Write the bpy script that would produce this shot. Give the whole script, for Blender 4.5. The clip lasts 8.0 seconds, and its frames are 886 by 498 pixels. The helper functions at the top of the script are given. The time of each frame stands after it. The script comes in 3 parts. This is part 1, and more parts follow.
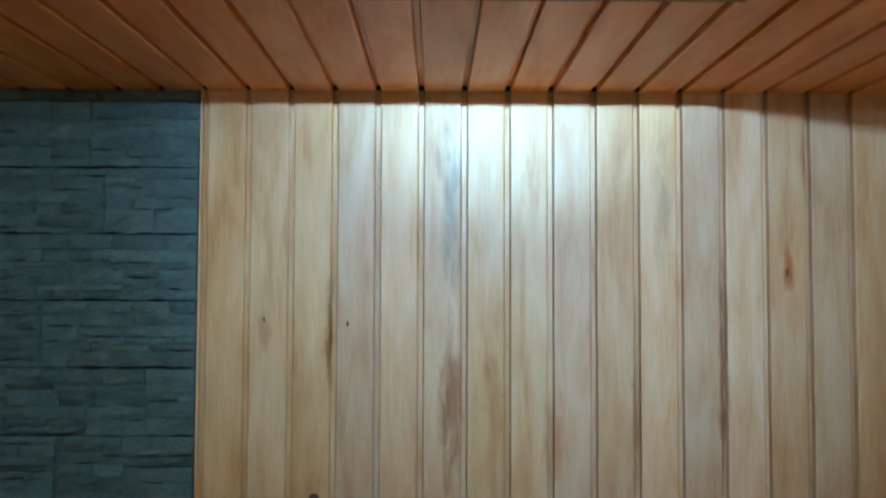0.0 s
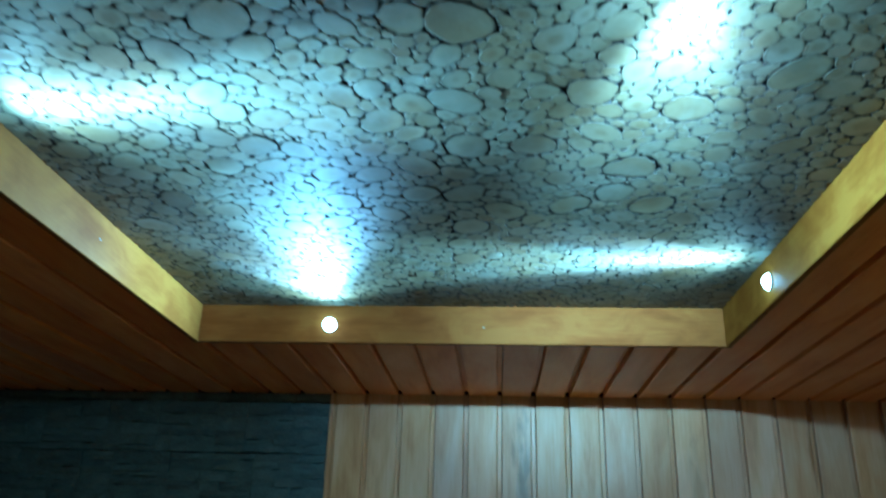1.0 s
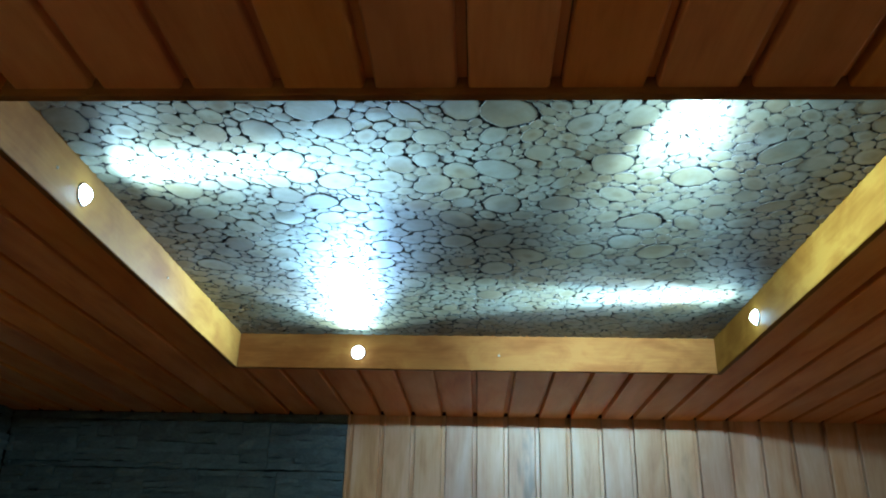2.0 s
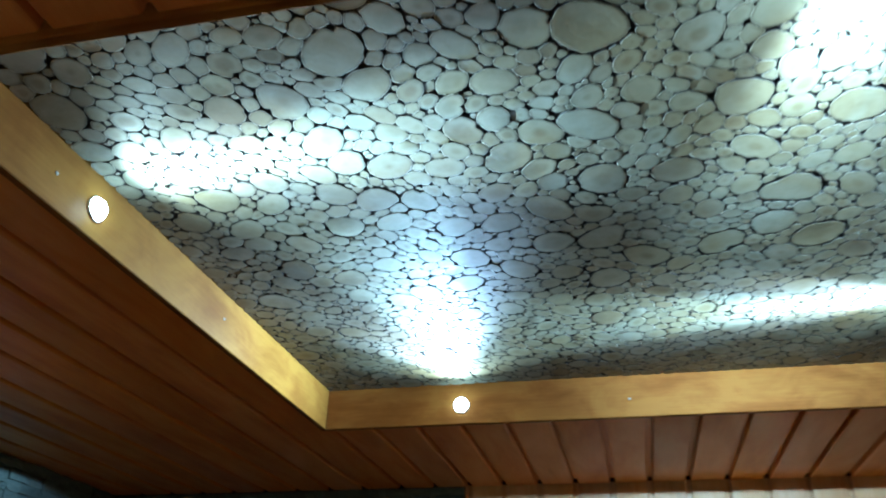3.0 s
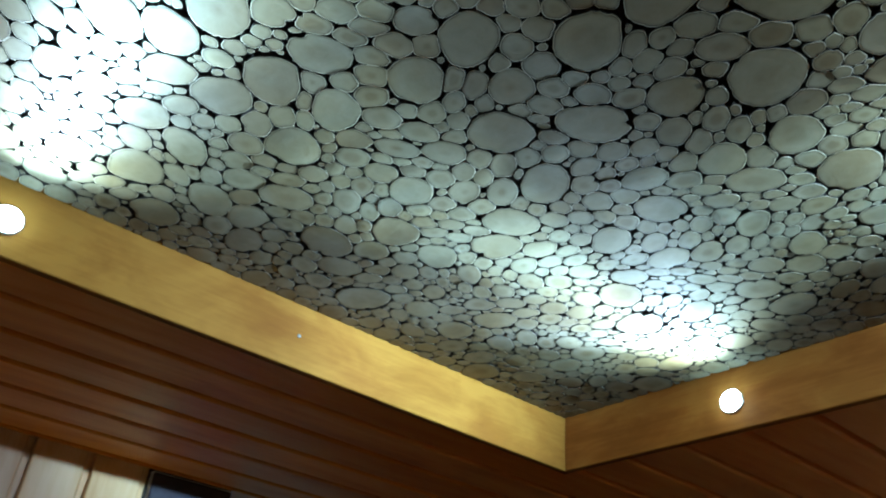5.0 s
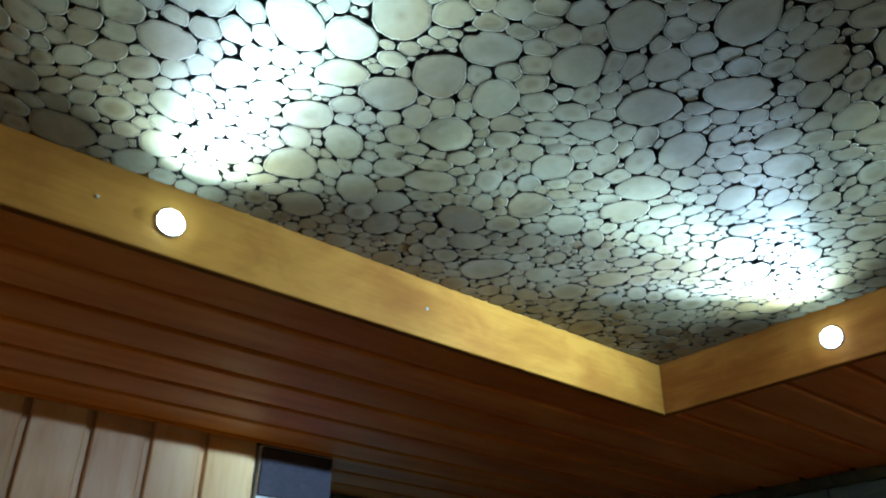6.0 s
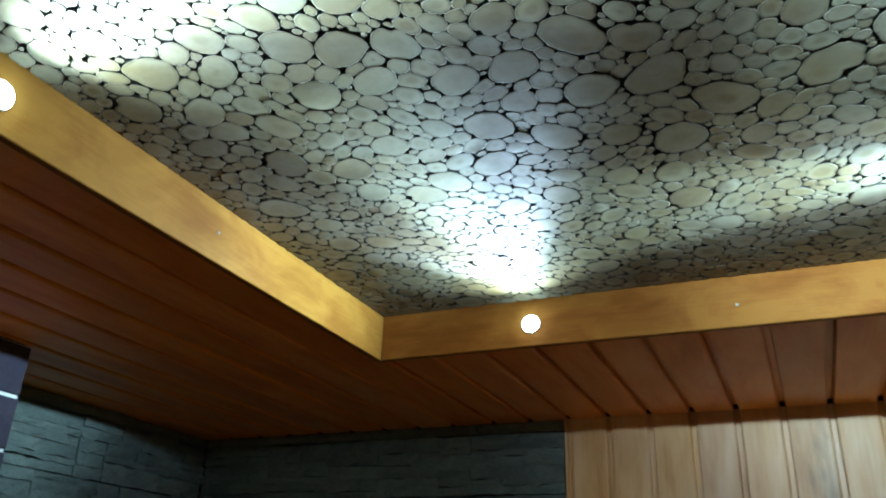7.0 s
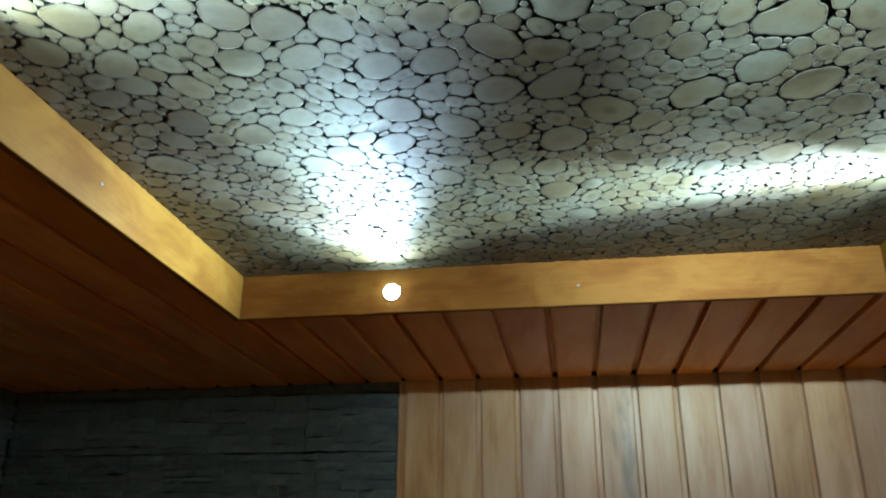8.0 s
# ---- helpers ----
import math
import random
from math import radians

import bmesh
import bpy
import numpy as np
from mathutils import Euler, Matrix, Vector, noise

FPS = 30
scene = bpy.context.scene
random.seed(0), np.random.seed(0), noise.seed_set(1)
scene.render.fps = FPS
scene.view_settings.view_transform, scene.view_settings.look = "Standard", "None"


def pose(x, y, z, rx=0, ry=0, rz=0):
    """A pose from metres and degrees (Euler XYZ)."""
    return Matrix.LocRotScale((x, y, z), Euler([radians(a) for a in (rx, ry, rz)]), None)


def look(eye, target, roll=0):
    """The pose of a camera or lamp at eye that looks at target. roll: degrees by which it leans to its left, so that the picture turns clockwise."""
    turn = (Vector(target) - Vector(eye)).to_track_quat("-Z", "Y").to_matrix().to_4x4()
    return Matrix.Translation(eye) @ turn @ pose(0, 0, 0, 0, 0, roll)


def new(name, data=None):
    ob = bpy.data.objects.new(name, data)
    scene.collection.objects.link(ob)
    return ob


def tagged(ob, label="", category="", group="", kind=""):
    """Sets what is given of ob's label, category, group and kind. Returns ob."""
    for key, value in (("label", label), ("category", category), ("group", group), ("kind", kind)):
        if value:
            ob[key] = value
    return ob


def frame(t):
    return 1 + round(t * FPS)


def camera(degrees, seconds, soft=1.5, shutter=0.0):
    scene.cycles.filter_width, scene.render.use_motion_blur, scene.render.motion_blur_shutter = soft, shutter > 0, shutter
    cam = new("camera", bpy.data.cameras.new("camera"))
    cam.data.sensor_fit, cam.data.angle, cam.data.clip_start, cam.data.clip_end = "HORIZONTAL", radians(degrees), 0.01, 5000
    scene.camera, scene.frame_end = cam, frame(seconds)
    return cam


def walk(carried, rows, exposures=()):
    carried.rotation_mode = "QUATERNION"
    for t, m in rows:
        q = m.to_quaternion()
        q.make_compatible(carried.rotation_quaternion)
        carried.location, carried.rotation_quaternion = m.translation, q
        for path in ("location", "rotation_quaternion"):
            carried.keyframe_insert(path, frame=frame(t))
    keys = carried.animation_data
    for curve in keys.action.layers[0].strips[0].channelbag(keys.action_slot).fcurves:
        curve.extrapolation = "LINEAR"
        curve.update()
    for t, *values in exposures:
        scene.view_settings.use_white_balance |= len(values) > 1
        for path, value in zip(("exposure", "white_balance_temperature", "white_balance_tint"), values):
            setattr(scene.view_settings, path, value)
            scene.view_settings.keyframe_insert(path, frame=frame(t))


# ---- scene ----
cam = camera(58.0, 8.0, soft=2.0, shutter=0.3)
PATH = [
    (0, (-0.043, 0.071, 1.706), (-0.023, 2.068, 1.796), 0.2),
    (0.5, (-0.1, -0.165, 1.64), (-0.088, 1.787, 2.074), 0.8),
    (1, (-0.078, -0.428, 1.678), (-0.215, 1.425, 2.417), 1.7),
    (1.2, (-0.079, -0.492, 1.68), (-0.246, 1.344, 2.455), 1.7),
    (2.3, (-0.164, -0.608, 1.638), (-0.241, 1.227, 2.43), 1.5),
    (2.5, (-0.155, -0.549, 1.649), (-0.32, 1.263, 2.479), 2.0),
    (3, (-0.114, -0.322, 1.654), (-0.526, 1.381, 2.618), 1.6),
    (3.5, (-0.079, -0.095, 1.675), (-0.792, 1.421, 2.768), 0.1),
    (4, (-0.081, 0.097, 1.717), (-1.006, 1.433, 2.883), 1.0),
    (4.2, (-0.06, 0.167, 1.736), (-1.069, 1.441, 2.902), 2.4),
    (5.3, (0.091, 0.307, 1.737), (-1.342, 1.236, 2.778), 4.5),
    (5.5, (0.084, 0.288, 1.731), (-1.382, 1.18, 2.759), 3.4),
    (6, (0.02, 0.153, 1.72), (-1.353, 1.228, 2.699), 0.8),
    (6.5, (-0.045, 0.023, 1.716), (-1.072, 1.478, 2.626), 0.5),
    (7, (-0.046, -0.039, 1.704), (-0.802, 1.618, 2.53), 2.2),
    (7.5, (-0.007, -0.145, 1.688), (-0.619, 1.596, 2.457), 1.3),
    (8, (-0.129, -0.134, 1.688), (-0.424, 1.697, 2.437), 0.4),
]
EXPOSURES = [
    (0.0, 1.42, 4450, -6), (0.5, 1.20, 4330, -8), (1.0, 0.05, 3960, -20), (1.2, 0.08, 4080, -17), (2.3, 0.52, 4960, 0), (2.5, 0.62, 5000, 0),
    (3.0, 0.30, 5020, -1), (3.5, 0.05, 5250, -3), (4.0, 0.0, 5650, 0), (5.5, -0.04, 5500, -1), (6.5, 0.03, 5900, 2), (8.0, 0.02, 6020, 3),
]
walk(cam, [(t, look(eye, target, roll)) for t, eye, target, roll in PATH], EXPOSURES)

# ---- light: four small spotlights in the tray are all the light there is ----
world = bpy.data.worlds.new("world")
scene.world = world
world.use_nodes = True
world.node_tree.nodes["Background"].inputs[0].default_value = (0.01, 0.011, 0.012, 1)
world.node_tree.nodes["Background"].inputs[1].default_value = 0.2
GLOW = 50.0
SPOT_COLOUR = (0.57, 0.835, 0.97)
FAN_COLOUR = (0.57, 0.755, 1.0)
SPILL_COLOUR = (0.64, 0.84, 0.88)
# each lamp: beam, fan and spill as (watts, cone in degrees, aside, up)
SPILL = (6.5, 152, 0, 0)
BEAM_W = ((135, 44, -1, -2), (22, 70, 0, 6), SPILL)
BEAM_E = ((160, 30, -3, 3), (44, 58, 0, 9), (4.0, 152, 0, 0))
BEAM_N = ((165, 33, -1, -2), (55, 78, -6, -3), SPILL)
BEAM_S = ((80, 42, 0, 8), (29, 68, -4, -4), SPILL)

# ---- plan, metres ----
PITCH = 0.0895                      # lining boards, joint to joint
JOINT = 0.023                       # one joint of the north wall and the soffit
SOFFIT = 2.108
TRAY_W, TRAY_E, TRAY_S, TRAY_N = -0.700, 0.376, 0.081, 1.150
FASCIA_LOW, FASCIA_HIGH, FASCIA_THICK = 2.100, 2.206, 0.012
SLICE_Z = 2.179                     # the face of the wood slices
# WALL_S is unseen, set near to throw more light on the south soffit
WALL_N, WALL_S, WALL_E = 1.718, -1.00, 1.0075
PIER_W, STONE_W = -1.280, -1.525    # the boarded pier stands out from the stone wall
PIER_END, TILE_EDGE = 0.918, 0.772
STONE_E = -0.530
LAMP_Z = 2.137


# ---- materials ----
def shader(name):
    m = bpy.data.materials.new(name)
    m.use_nodes = True
    return m, m.node_tree.nodes, m.node_tree.links, m.node_tree.nodes["Principled BSDF"]


def noise_tex(nodes, links, vector, scale, detail=4.0, rough=0.55, distortion=0.0):
    n = nodes.new("ShaderNodeTexNoise")
    n.inputs["Scale"].default_value, n.inputs["Detail"].default_value = scale, detail
    n.inputs["Roughness"].default_value, n.inputs["Distortion"].default_value = rough, distortion
    links.new(vector, n.inputs["Vector"])
    return n.outputs["Fac"]


def math_node(nodes, links, op, a, b=None, c=None):
    n = nodes.new("ShaderNodeMath")
    n.operation = op
    for i, v in enumerate((a, b, c)):
        if v is None:
            continue
        if isinstance(v, (int, float)):
            n.inputs[i].default_value = v
        else:
            links.new(v, n.inputs[i])
    return n.outputs[0]


def ramp(nodes, links, fac, stops):
    n = nodes.new("ShaderNodeValToRGB")
    els = n.color_ramp.elements
    while len(els) < len(stops):
        els.new(0.5)
    for e, (p, c) in zip(els, stops):
        e.position, e.color = p, (*c, 1)
    links.new(fac, n.inputs[0])
    return n.outputs[0]


def mix(nodes, links, blend, fac, a, b):
    n = nodes.new("ShaderNodeMixRGB")
    n.blend_type = blend
    for i, v in enumerate((fac, a, b)):
        if isinstance(v, (int, float)):
            n.inputs[i].default_value = v
        elif isinstance(v, tuple):
            n.inputs[i].default_value = (*v, 1)
        else:
            links.new(v, n.inputs[i])
    return n.outputs[0]


def bump(nodes, links, height, bsdf, strength, distance):
    n = nodes.new("ShaderNodeBump")
    n.inputs["Strength"].default_value, n.inputs["Distance"].default_value = strength, distance
    links.new(height, n.inputs["Height"])
    links.new(n.outputs[0], bsdf.inputs["Normal"])


def wood(name, pale, mid, dark, grain, joined, rough=0.42, figure=0.5, along=0.22, gloss=0.32, vary=1.0, stains=()):
    """Varnished lining: grain along the axis 0, 1 or 2; each board takes its own cut of the pattern."""
    m, nodes, links, bsdf = shader(name)
    coords = nodes.new("ShaderNodeTexCoord").outputs["Object"]
    rnd = nodes.new("ShaderNodeNewGeometry").outputs["Random Per Island"] if joined else nodes.new("ShaderNodeObjectInfo").outputs["Random"]
    off = nodes.new("ShaderNodeCombineXYZ")
    for i, k in enumerate((31.0, 17.0, 23.0)):
        links.new(math_node(nodes, links, "MULTIPLY", rnd, k), off.inputs[i])
    vec = nodes.new("ShaderNodeVectorMath")
    links.new(coords, vec.inputs[0])
    links.new(off.outputs[0], vec.inputs[1])
    mp = nodes.new("ShaderNodeMapping")
    s = [1.0, 1.0, 1.0]
    s[grain] = 0.07
    mp.inputs["Scale"].default_value = s
    links.new(vec.outputs[0], mp.inputs["Vector"])
    mp2 = nodes.new("ShaderNodeMapping")
    s2 = [1.0, 1.0, 1.0]
    s2[grain] = along
    mp2.inputs["Scale"].default_value = s2
    links.new(vec.outputs[0], mp2.inputs["Vector"])
    fine = noise_tex(nodes, links, mp.outputs[0], 190, 5, 0.6, 0.3)
    broad = noise_tex(nodes, links, mp.outputs[0], 22, 3, 0.5, 0.9)
    rings = math_node(nodes, links, "SINE", math_node(nodes, links, "MULTIPLY", broad, 34.0))
    rings = math_node(nodes, links, "MULTIPLY_ADD", rings, 0.5, 0.5)
    blotch = noise_tex(nodes, links, mp2.outputs[0], 17, 4, 0.55, 0.6)
    a = math_node(nodes, links, "MULTIPLY", fine, 0.22)
    a = math_node(nodes, links, "MULTIPLY_ADD", rings, 0.16 * figure, a)
    a = math_node(nodes, links, "MULTIPLY_ADD", blotch, 0.70, a)
    col = ramp(nodes, links, a, [(0.36, pale), (0.53, mid), (0.70, dark)])
    # heartwood streaks
    streak = noise_tex(nodes, links, mp.outputs[0], 11, 2, 0.5, 0.4)
    col = mix(nodes, links, "MULTIPLY", ramp(nodes, links, streak, [(0.56, (0, 0, 0)), (0.72, (min(0.75, 1.5 * figure),) * 3)]), col, (0.66, 0.56, 0.47))
    # stains with places of their own: x, z, half width, half height, strength, colour
    if stains:
        place = nodes.new("ShaderNodeSeparateXYZ")
        links.new(nodes.new("ShaderNodeNewGeometry").outputs["Position"], place.inputs[0])
        ragged = noise_tex(nodes, links, mp2.outputs[0], 60, 4, 0.6, 0.5)
        for x0, z0, wx, wz, strength, colour in stains:
            dx = math_node(nodes, links, "DIVIDE", math_node(nodes, links, "SUBTRACT", place.outputs[0], x0), wx)
            dz = math_node(nodes, links, "DIVIDE", math_node(nodes, links, "SUBTRACT", place.outputs[2], z0), wz)
            d = math_node(nodes, links, "SQRT", math_node(nodes, links, "ADD", math_node(nodes, links, "MULTIPLY", dx, dx), math_node(nodes, links, "MULTIPLY", dz, dz)))
            d = math_node(nodes, links, "MULTIPLY_ADD", ragged, 2.2, math_node(nodes, links, "SUBTRACT", d, 1.1))
            col = mix(nodes, links, "MULTIPLY", ramp(nodes, links, d, [(0.25, (strength, strength, strength)), (1.0, (0, 0, 0))]), col, colour)
    # each board has its own tone
    tone = nodes.new("ShaderNodeHueSaturation")
    links.new(col, tone.inputs["Color"])
    h2 = math_node(nodes, links, "FRACT", math_node(nodes, links, "MULTIPLY", rnd, 7.31))
    h3 = math_node(nodes, links, "FRACT", math_node(nodes, links, "MULTIPLY", rnd, 13.7))
    links.new(math_node(nodes, links, "MULTIPLY_ADD", rnd, 0.010 * vary, 0.5 - 0.005 * vary), tone.inputs["Hue"])
    links.new(math_node(nodes, links, "MULTIPLY_ADD", h2, 0.20 * vary, 1 - 0.10 * vary), tone.inputs["Saturation"])
    links.new(math_node(nodes, links, "MULTIPLY_ADD", h3, 0.30 * vary, 1 - 0.15 * vary), tone.inputs["Value"])
    links.new(tone.outputs[0], bsdf.inputs["Base Color"])
    bsdf.inputs["Specular IOR Level"].default_value = gloss
    links.new(math_node(nodes, links, "MULTIPLY_ADD", blotch, 0.25, rough - 0.12), bsdf.inputs["Roughness"])
    bump(nodes, links, math_node(nodes, links, "MULTIPLY_ADD", blotch, 0.8, fine), bsdf, 0.22, 0.0012)
    return m


STAINS = ((-0.258, 1.62, 0.010, 0.15, 0.95, (0.42, 0.32, 0.20)), (-0.012, 1.88, 0.026, 0.22, 0.85, (0.46, 0.52, 0.55)), (-0.008, 1.45, 0.028, 0.16, 0.9, (0.50, 0.36, 0.24)),
          (0.372, 1.46, 0.014, 0.22, 0.7, (0.55, 0.42, 0.30)), (0.552, 1.54, 0.013, 0.24, 0.9, (0.48, 0.33, 0.20)), (0.722, 1.98, 0.010, 0.09, 0.7, (0.55, 0.42, 0.30)),
          (0.690, 1.74, 0.014, 0.06, 0.95, (0.66, 0.34, 0.18)), (0.430, 1.86, 0.022, 0.16, 0.5, (0.60, 0.58, 0.55)), (-0.392, 1.60, 0.016, 0.05, 0.5, (0.62, 0.42, 0.28)), (0.200, 1.38, 0.030, 0.10, 0.6, (0.72, 0.50, 0.34)))
LINING = wood("lining_wood", (0.71, 0.462, 0.245), (0.62, 0.355, 0.152), (0.44, 0.215, 0.075), 2, False, figure=0.22, vary=0.70, stains=STAINS)
SOFFIT_WOOD = wood("soffit_wood", (0.78, 0.315, 0.066), (0.71, 0.250, 0.042), (0.56, 0.172, 0.026), 1, True, figure=0.22, vary=0.6)
FASCIA_X = wood("fascia_wood_cross", (0.310, 0.130, 0.024), (0.228, 0.080, 0.014), (0.165, 0.050, 0.007), 0, False, 0.56, 0.10, 0.55, 0.06, 0.15)
FASCIA_Y = wood("fascia_wood_along", (0.272, 0.129, 0.019), (0.208, 0.087, 0.011), (0.160, 0.056, 0.008), 1, False, 0.56, 0.10, 0.55, 0.06, 0.15)


def slice_material():
    """End grain of a sawn branch: rings about the pith, a pale sapwood rim, a thin dark bark line; the UV's u is the way from pith to bark, its v the way in from the bark in centimetres."""
    m, nodes, links, bsdf = shader("end_grain")
    uv = nodes.new("ShaderNodeUVMap")
    uv.uv_map = "rings"
    sep = nodes.new("ShaderNodeSeparateXYZ")
    links.new(uv.outputs[0], sep.inputs[0])
    u = sep.outputs[0]
    coords = nodes.new("ShaderNodeTexCoord").outputs["Object"]
    rnd = nodes.new("ShaderNodeNewGeometry").outputs["Random Per Island"]
    h2 = math_node(nodes, links, "FRACT", math_node(nodes, links, "MULTIPLY", rnd, 9.17))
    h3 = math_node(nodes, links, "FRACT", math_node(nodes, links, "MULTIPLY", rnd, 23.3))
    cloud = noise_tex(nodes, links, coords, 70, 4, 0.6, 0.5)
    speck = noise_tex(nodes, links, coords, 420, 3, 0.6)
    wob = math_node(nodes, links, "MULTIPLY_ADD", cloud, 0.22, u)
    count = math_node(nodes, links, "MULTIPLY_ADD", h2, 26.0, 20.0)
    ring = math_node(nodes, links, "MULTIPLY_ADD", math_node(nodes, links, "SINE", math_node(nodes, links, "MULTIPLY", wob, count)), 0.5, 0.5)
    tone = ramp(nodes, links, rnd, [(0.0, (0.257, 0.226, 0.150)), (0.25, (0.276, 0.255, 0.187)), (0.45, (0.244, 0.212, 0.141)), (0.6, (0.267, 0.242, 0.179)), (0.75, (0.280, 0.256, 0.177)), (0.9, (0.250, 0.228, 0.170)), (1.0, (0.211, 0.173, 0.110))])
    col = mix(nodes, links, "MULTIPLY", 1.0, tone, ramp(nodes, links, math_node(nodes, links, "MULTIPLY_ADD", ring, 0.025, math_node(nodes, links, "MULTIPLY", cloud, 0.8)),
              [(0.26, (1.0, 1.0, 1.0)), (0.60, (0.84, 0.82, 0.77))]))
    # darker heart on some, with a soft border
    reach = math_node(nodes, links, "MULTIPLY_ADD", h2, -0.45, wob)
    heart = ramp(nodes, links, reach, [(0.12, (1, 1, 1)), (0.38, (0, 0, 0))])
    col = mix(nodes, links, "MULTIPLY", math_node(nodes, links, "MULTIPLY", heart, math_node(nodes, links, "MULTIPLY_ADD", h3, 0.75, -0.10)), col, (0.66, 0.58, 0.47))
    # random brown patches: the slices' own tan, and warm bounced light put into colour
    tan_bounce = ramp(nodes, links, noise_tex(nodes, links, coords, 9, 3, 0.5, 0.6), [(0.38, (0, 0, 0)), (0.62, (0.8, 0.8, 0.8))])
    col = mix(nodes, links, "MULTIPLY", tan_bounce, col, (0.83, 0.70, 0.51))
    # from the face outwards: a thin dark line of inner bark, broken here and there, then the pale rim
    edge = math_node(nodes, links, "MULTIPLY_ADD", cloud, 0.09, math_node(nodes, links, "MULTIPLY_ADD", speck, 0.05, math_node(nodes, links, "SUBTRACT", sep.outputs[1], 0.088)))
    line = ramp(nodes, links, edge, [(0.045, (0, 0, 0)), (0.075, (0.85, 0.85, 0.85)), (0.125, (0.66, 0.66, 0.66)), (0.18, (0.20, 0.20, 0.20)), (0.36, (0, 0, 0))])
    broken = ramp(nodes, links, noise_tex(nodes, links, coords, 45, 2, 0.5), [(0.36, (0.15, 0.15, 0.15)), (0.56, (1, 1, 1))])
    col = mix(nodes, links, "MIX", mix(nodes, links, "MULTIPLY", 1.0, line, broken), col, (0.045, 0.030, 0.018))
    rim = ramp(nodes, links, edge, [(0.0, (0.7, 0.7, 0.7)), (0.030, (0.7, 0.7, 0.7)), (0.060, (0, 0, 0))])
    worn = ramp(nodes, links, noise_tex(nodes, links, coords, 85, 3, 0.6), [(0.40, (0.05, 0.05, 0.05)), (0.58, (1, 1, 1))])
    col = mix(nodes, links, "MIX", mix(nodes, links, "MULTIPLY", 1.0, rim, worn), col, (0.46, 0.39, 0.28))
    links.new(col, bsdf.inputs["Base Color"])
    bsdf.inputs["Specular IOR Level"].default_value = 0.09
    links.new(math_node(nodes, links, "MULTIPLY_ADD", cloud, 0.3, 0.46), bsdf.inputs["Roughness"])
    bump(nodes, links, math_node(nodes, links, "MULTIPLY_ADD", cloud, 1.0, math_node(nodes, links, "MULTIPLY_ADD", speck, 0.4, math_node(nodes, links, "MULTIPLY", ring, 0.08))), bsdf, 0.16, 0.0012)
    return m


def plain(name, colours, rough, scale=30.0, metal=0.0, relief=0.2, depth=0.001, stretch=(1, 1, 1), tones=0.0):
    """A surface of one stuff: colour from two scales of noise, relief from both; tones: how far pieces differ."""
    m, nodes, links, bsdf = shader(name)
    mp = nodes.new("ShaderNodeMapping")
    mp.inputs["Scale"].default_value = stretch
    rnd = nodes.new("ShaderNodeObjectInfo").outputs["Random"]
    off = nodes.new("ShaderNodeCombineXYZ")
    links.new(math_node(nodes, links, "MULTIPLY", rnd, 19.0), off.inputs[0])
    links.new(math_node(nodes, links, "MULTIPLY", rnd, 41.0), off.inputs[2])
    vec = nodes.new("ShaderNodeVectorMath")
    links.new(nodes.new("ShaderNodeTexCoord").outputs["Object"], vec.inputs[0])
    links.new(off.outputs[0], vec.inputs[1])
    links.new(vec.outputs[0], mp.inputs["Vector"])
    big = noise_tex(nodes, links, mp.outputs[0], scale, 5, 0.6, 0.4)
    small = noise_tex(nodes, links, mp.outputs[0], scale * 8, 4, 0.6)
    f = math_node(nodes, links, "MULTIPLY_ADD", small, 0.4, math_node(nodes, links, "MULTIPLY", big, 0.6))
    col = ramp(nodes, links, f, [(0.3 + 0.4 * i / max(1, len(colours) - 1), c) for i, c in enumerate(colours)])
    if tones:
        v = math_node(nodes, links, "MULTIPLY_ADD", rnd, 2 * tones, 1 - tones)
        hs = nodes.new("ShaderNodeHueSaturation")
        links.new(v, hs.inputs["Value"])
        links.new(col, hs.inputs["Color"])
        col = hs.outputs[0]
    links.new(col, bsdf.inputs["Base Color"])
    bsdf.inputs["Metallic"].default_value = metal
    links.new(math_node(nodes, links, "MULTIPLY_ADD", big, 0.2, rough - 0.1), bsdf.inputs["Roughness"])
    bump(nodes, links, math_node(nodes, links, "MULTIPLY_ADD", small, 0.5, big), bsdf, relief, depth)
    return m


END_GRAIN = slice_material()
BARK = plain("bark", [(0.010, 0.007, 0.005), (0.030, 0.021, 0.014)], 0.9, 60, relief=0.6, depth=0.002)
BACKING = plain("dark_backing", [(0.018, 0.015, 0.013), (0.035, 0.03, 0.025)], 0.9, 20)
PANEL_BED = plain("panel_bed", [(0.020, 0.015, 0.011), (0.040, 0.030, 0.021)], 0.9, 20)
STONE = plain("ledger_stone", [(0.064, 0.084, 0.074), (0.112, 0.140, 0.123), (0.178, 0.209, 0.183)], 0.85, 16, relief=0.75, depth=0.006, stretch=(1, 1, 1.7), tones=0.16)
STONE_BED = plain("stone_bed", [(0.05, 0.05, 0.05), (0.08, 0.08, 0.08)], 0.95, 30)
TILE = plain("glazed_tile", [(0.030, 0.026, 0.038), (0.050, 0.044, 0.060)], 0.22, 18, relief=0.10, depth=0.002, tones=0.12)
GROUT = plain("white_grout", [(0.62, 0.61, 0.60), (0.74, 0.73, 0.72)], 0.85, 60)
STEEL = plain("zinc_screw", [(0.30, 0.29, 0.26), (0.42, 0.41, 0.38)], 0.45, 200, metal=0.9)
CHROME = plain("brushed_ring", [(0.60, 0.60, 0.60), (0.72, 0.72, 0.72)], 0.28, 120, metal=1.0)
KNOT = plain("knot", [(0.05, 0.022, 0.010), (0.16, 0.07, 0.03)], 0.6, 150)
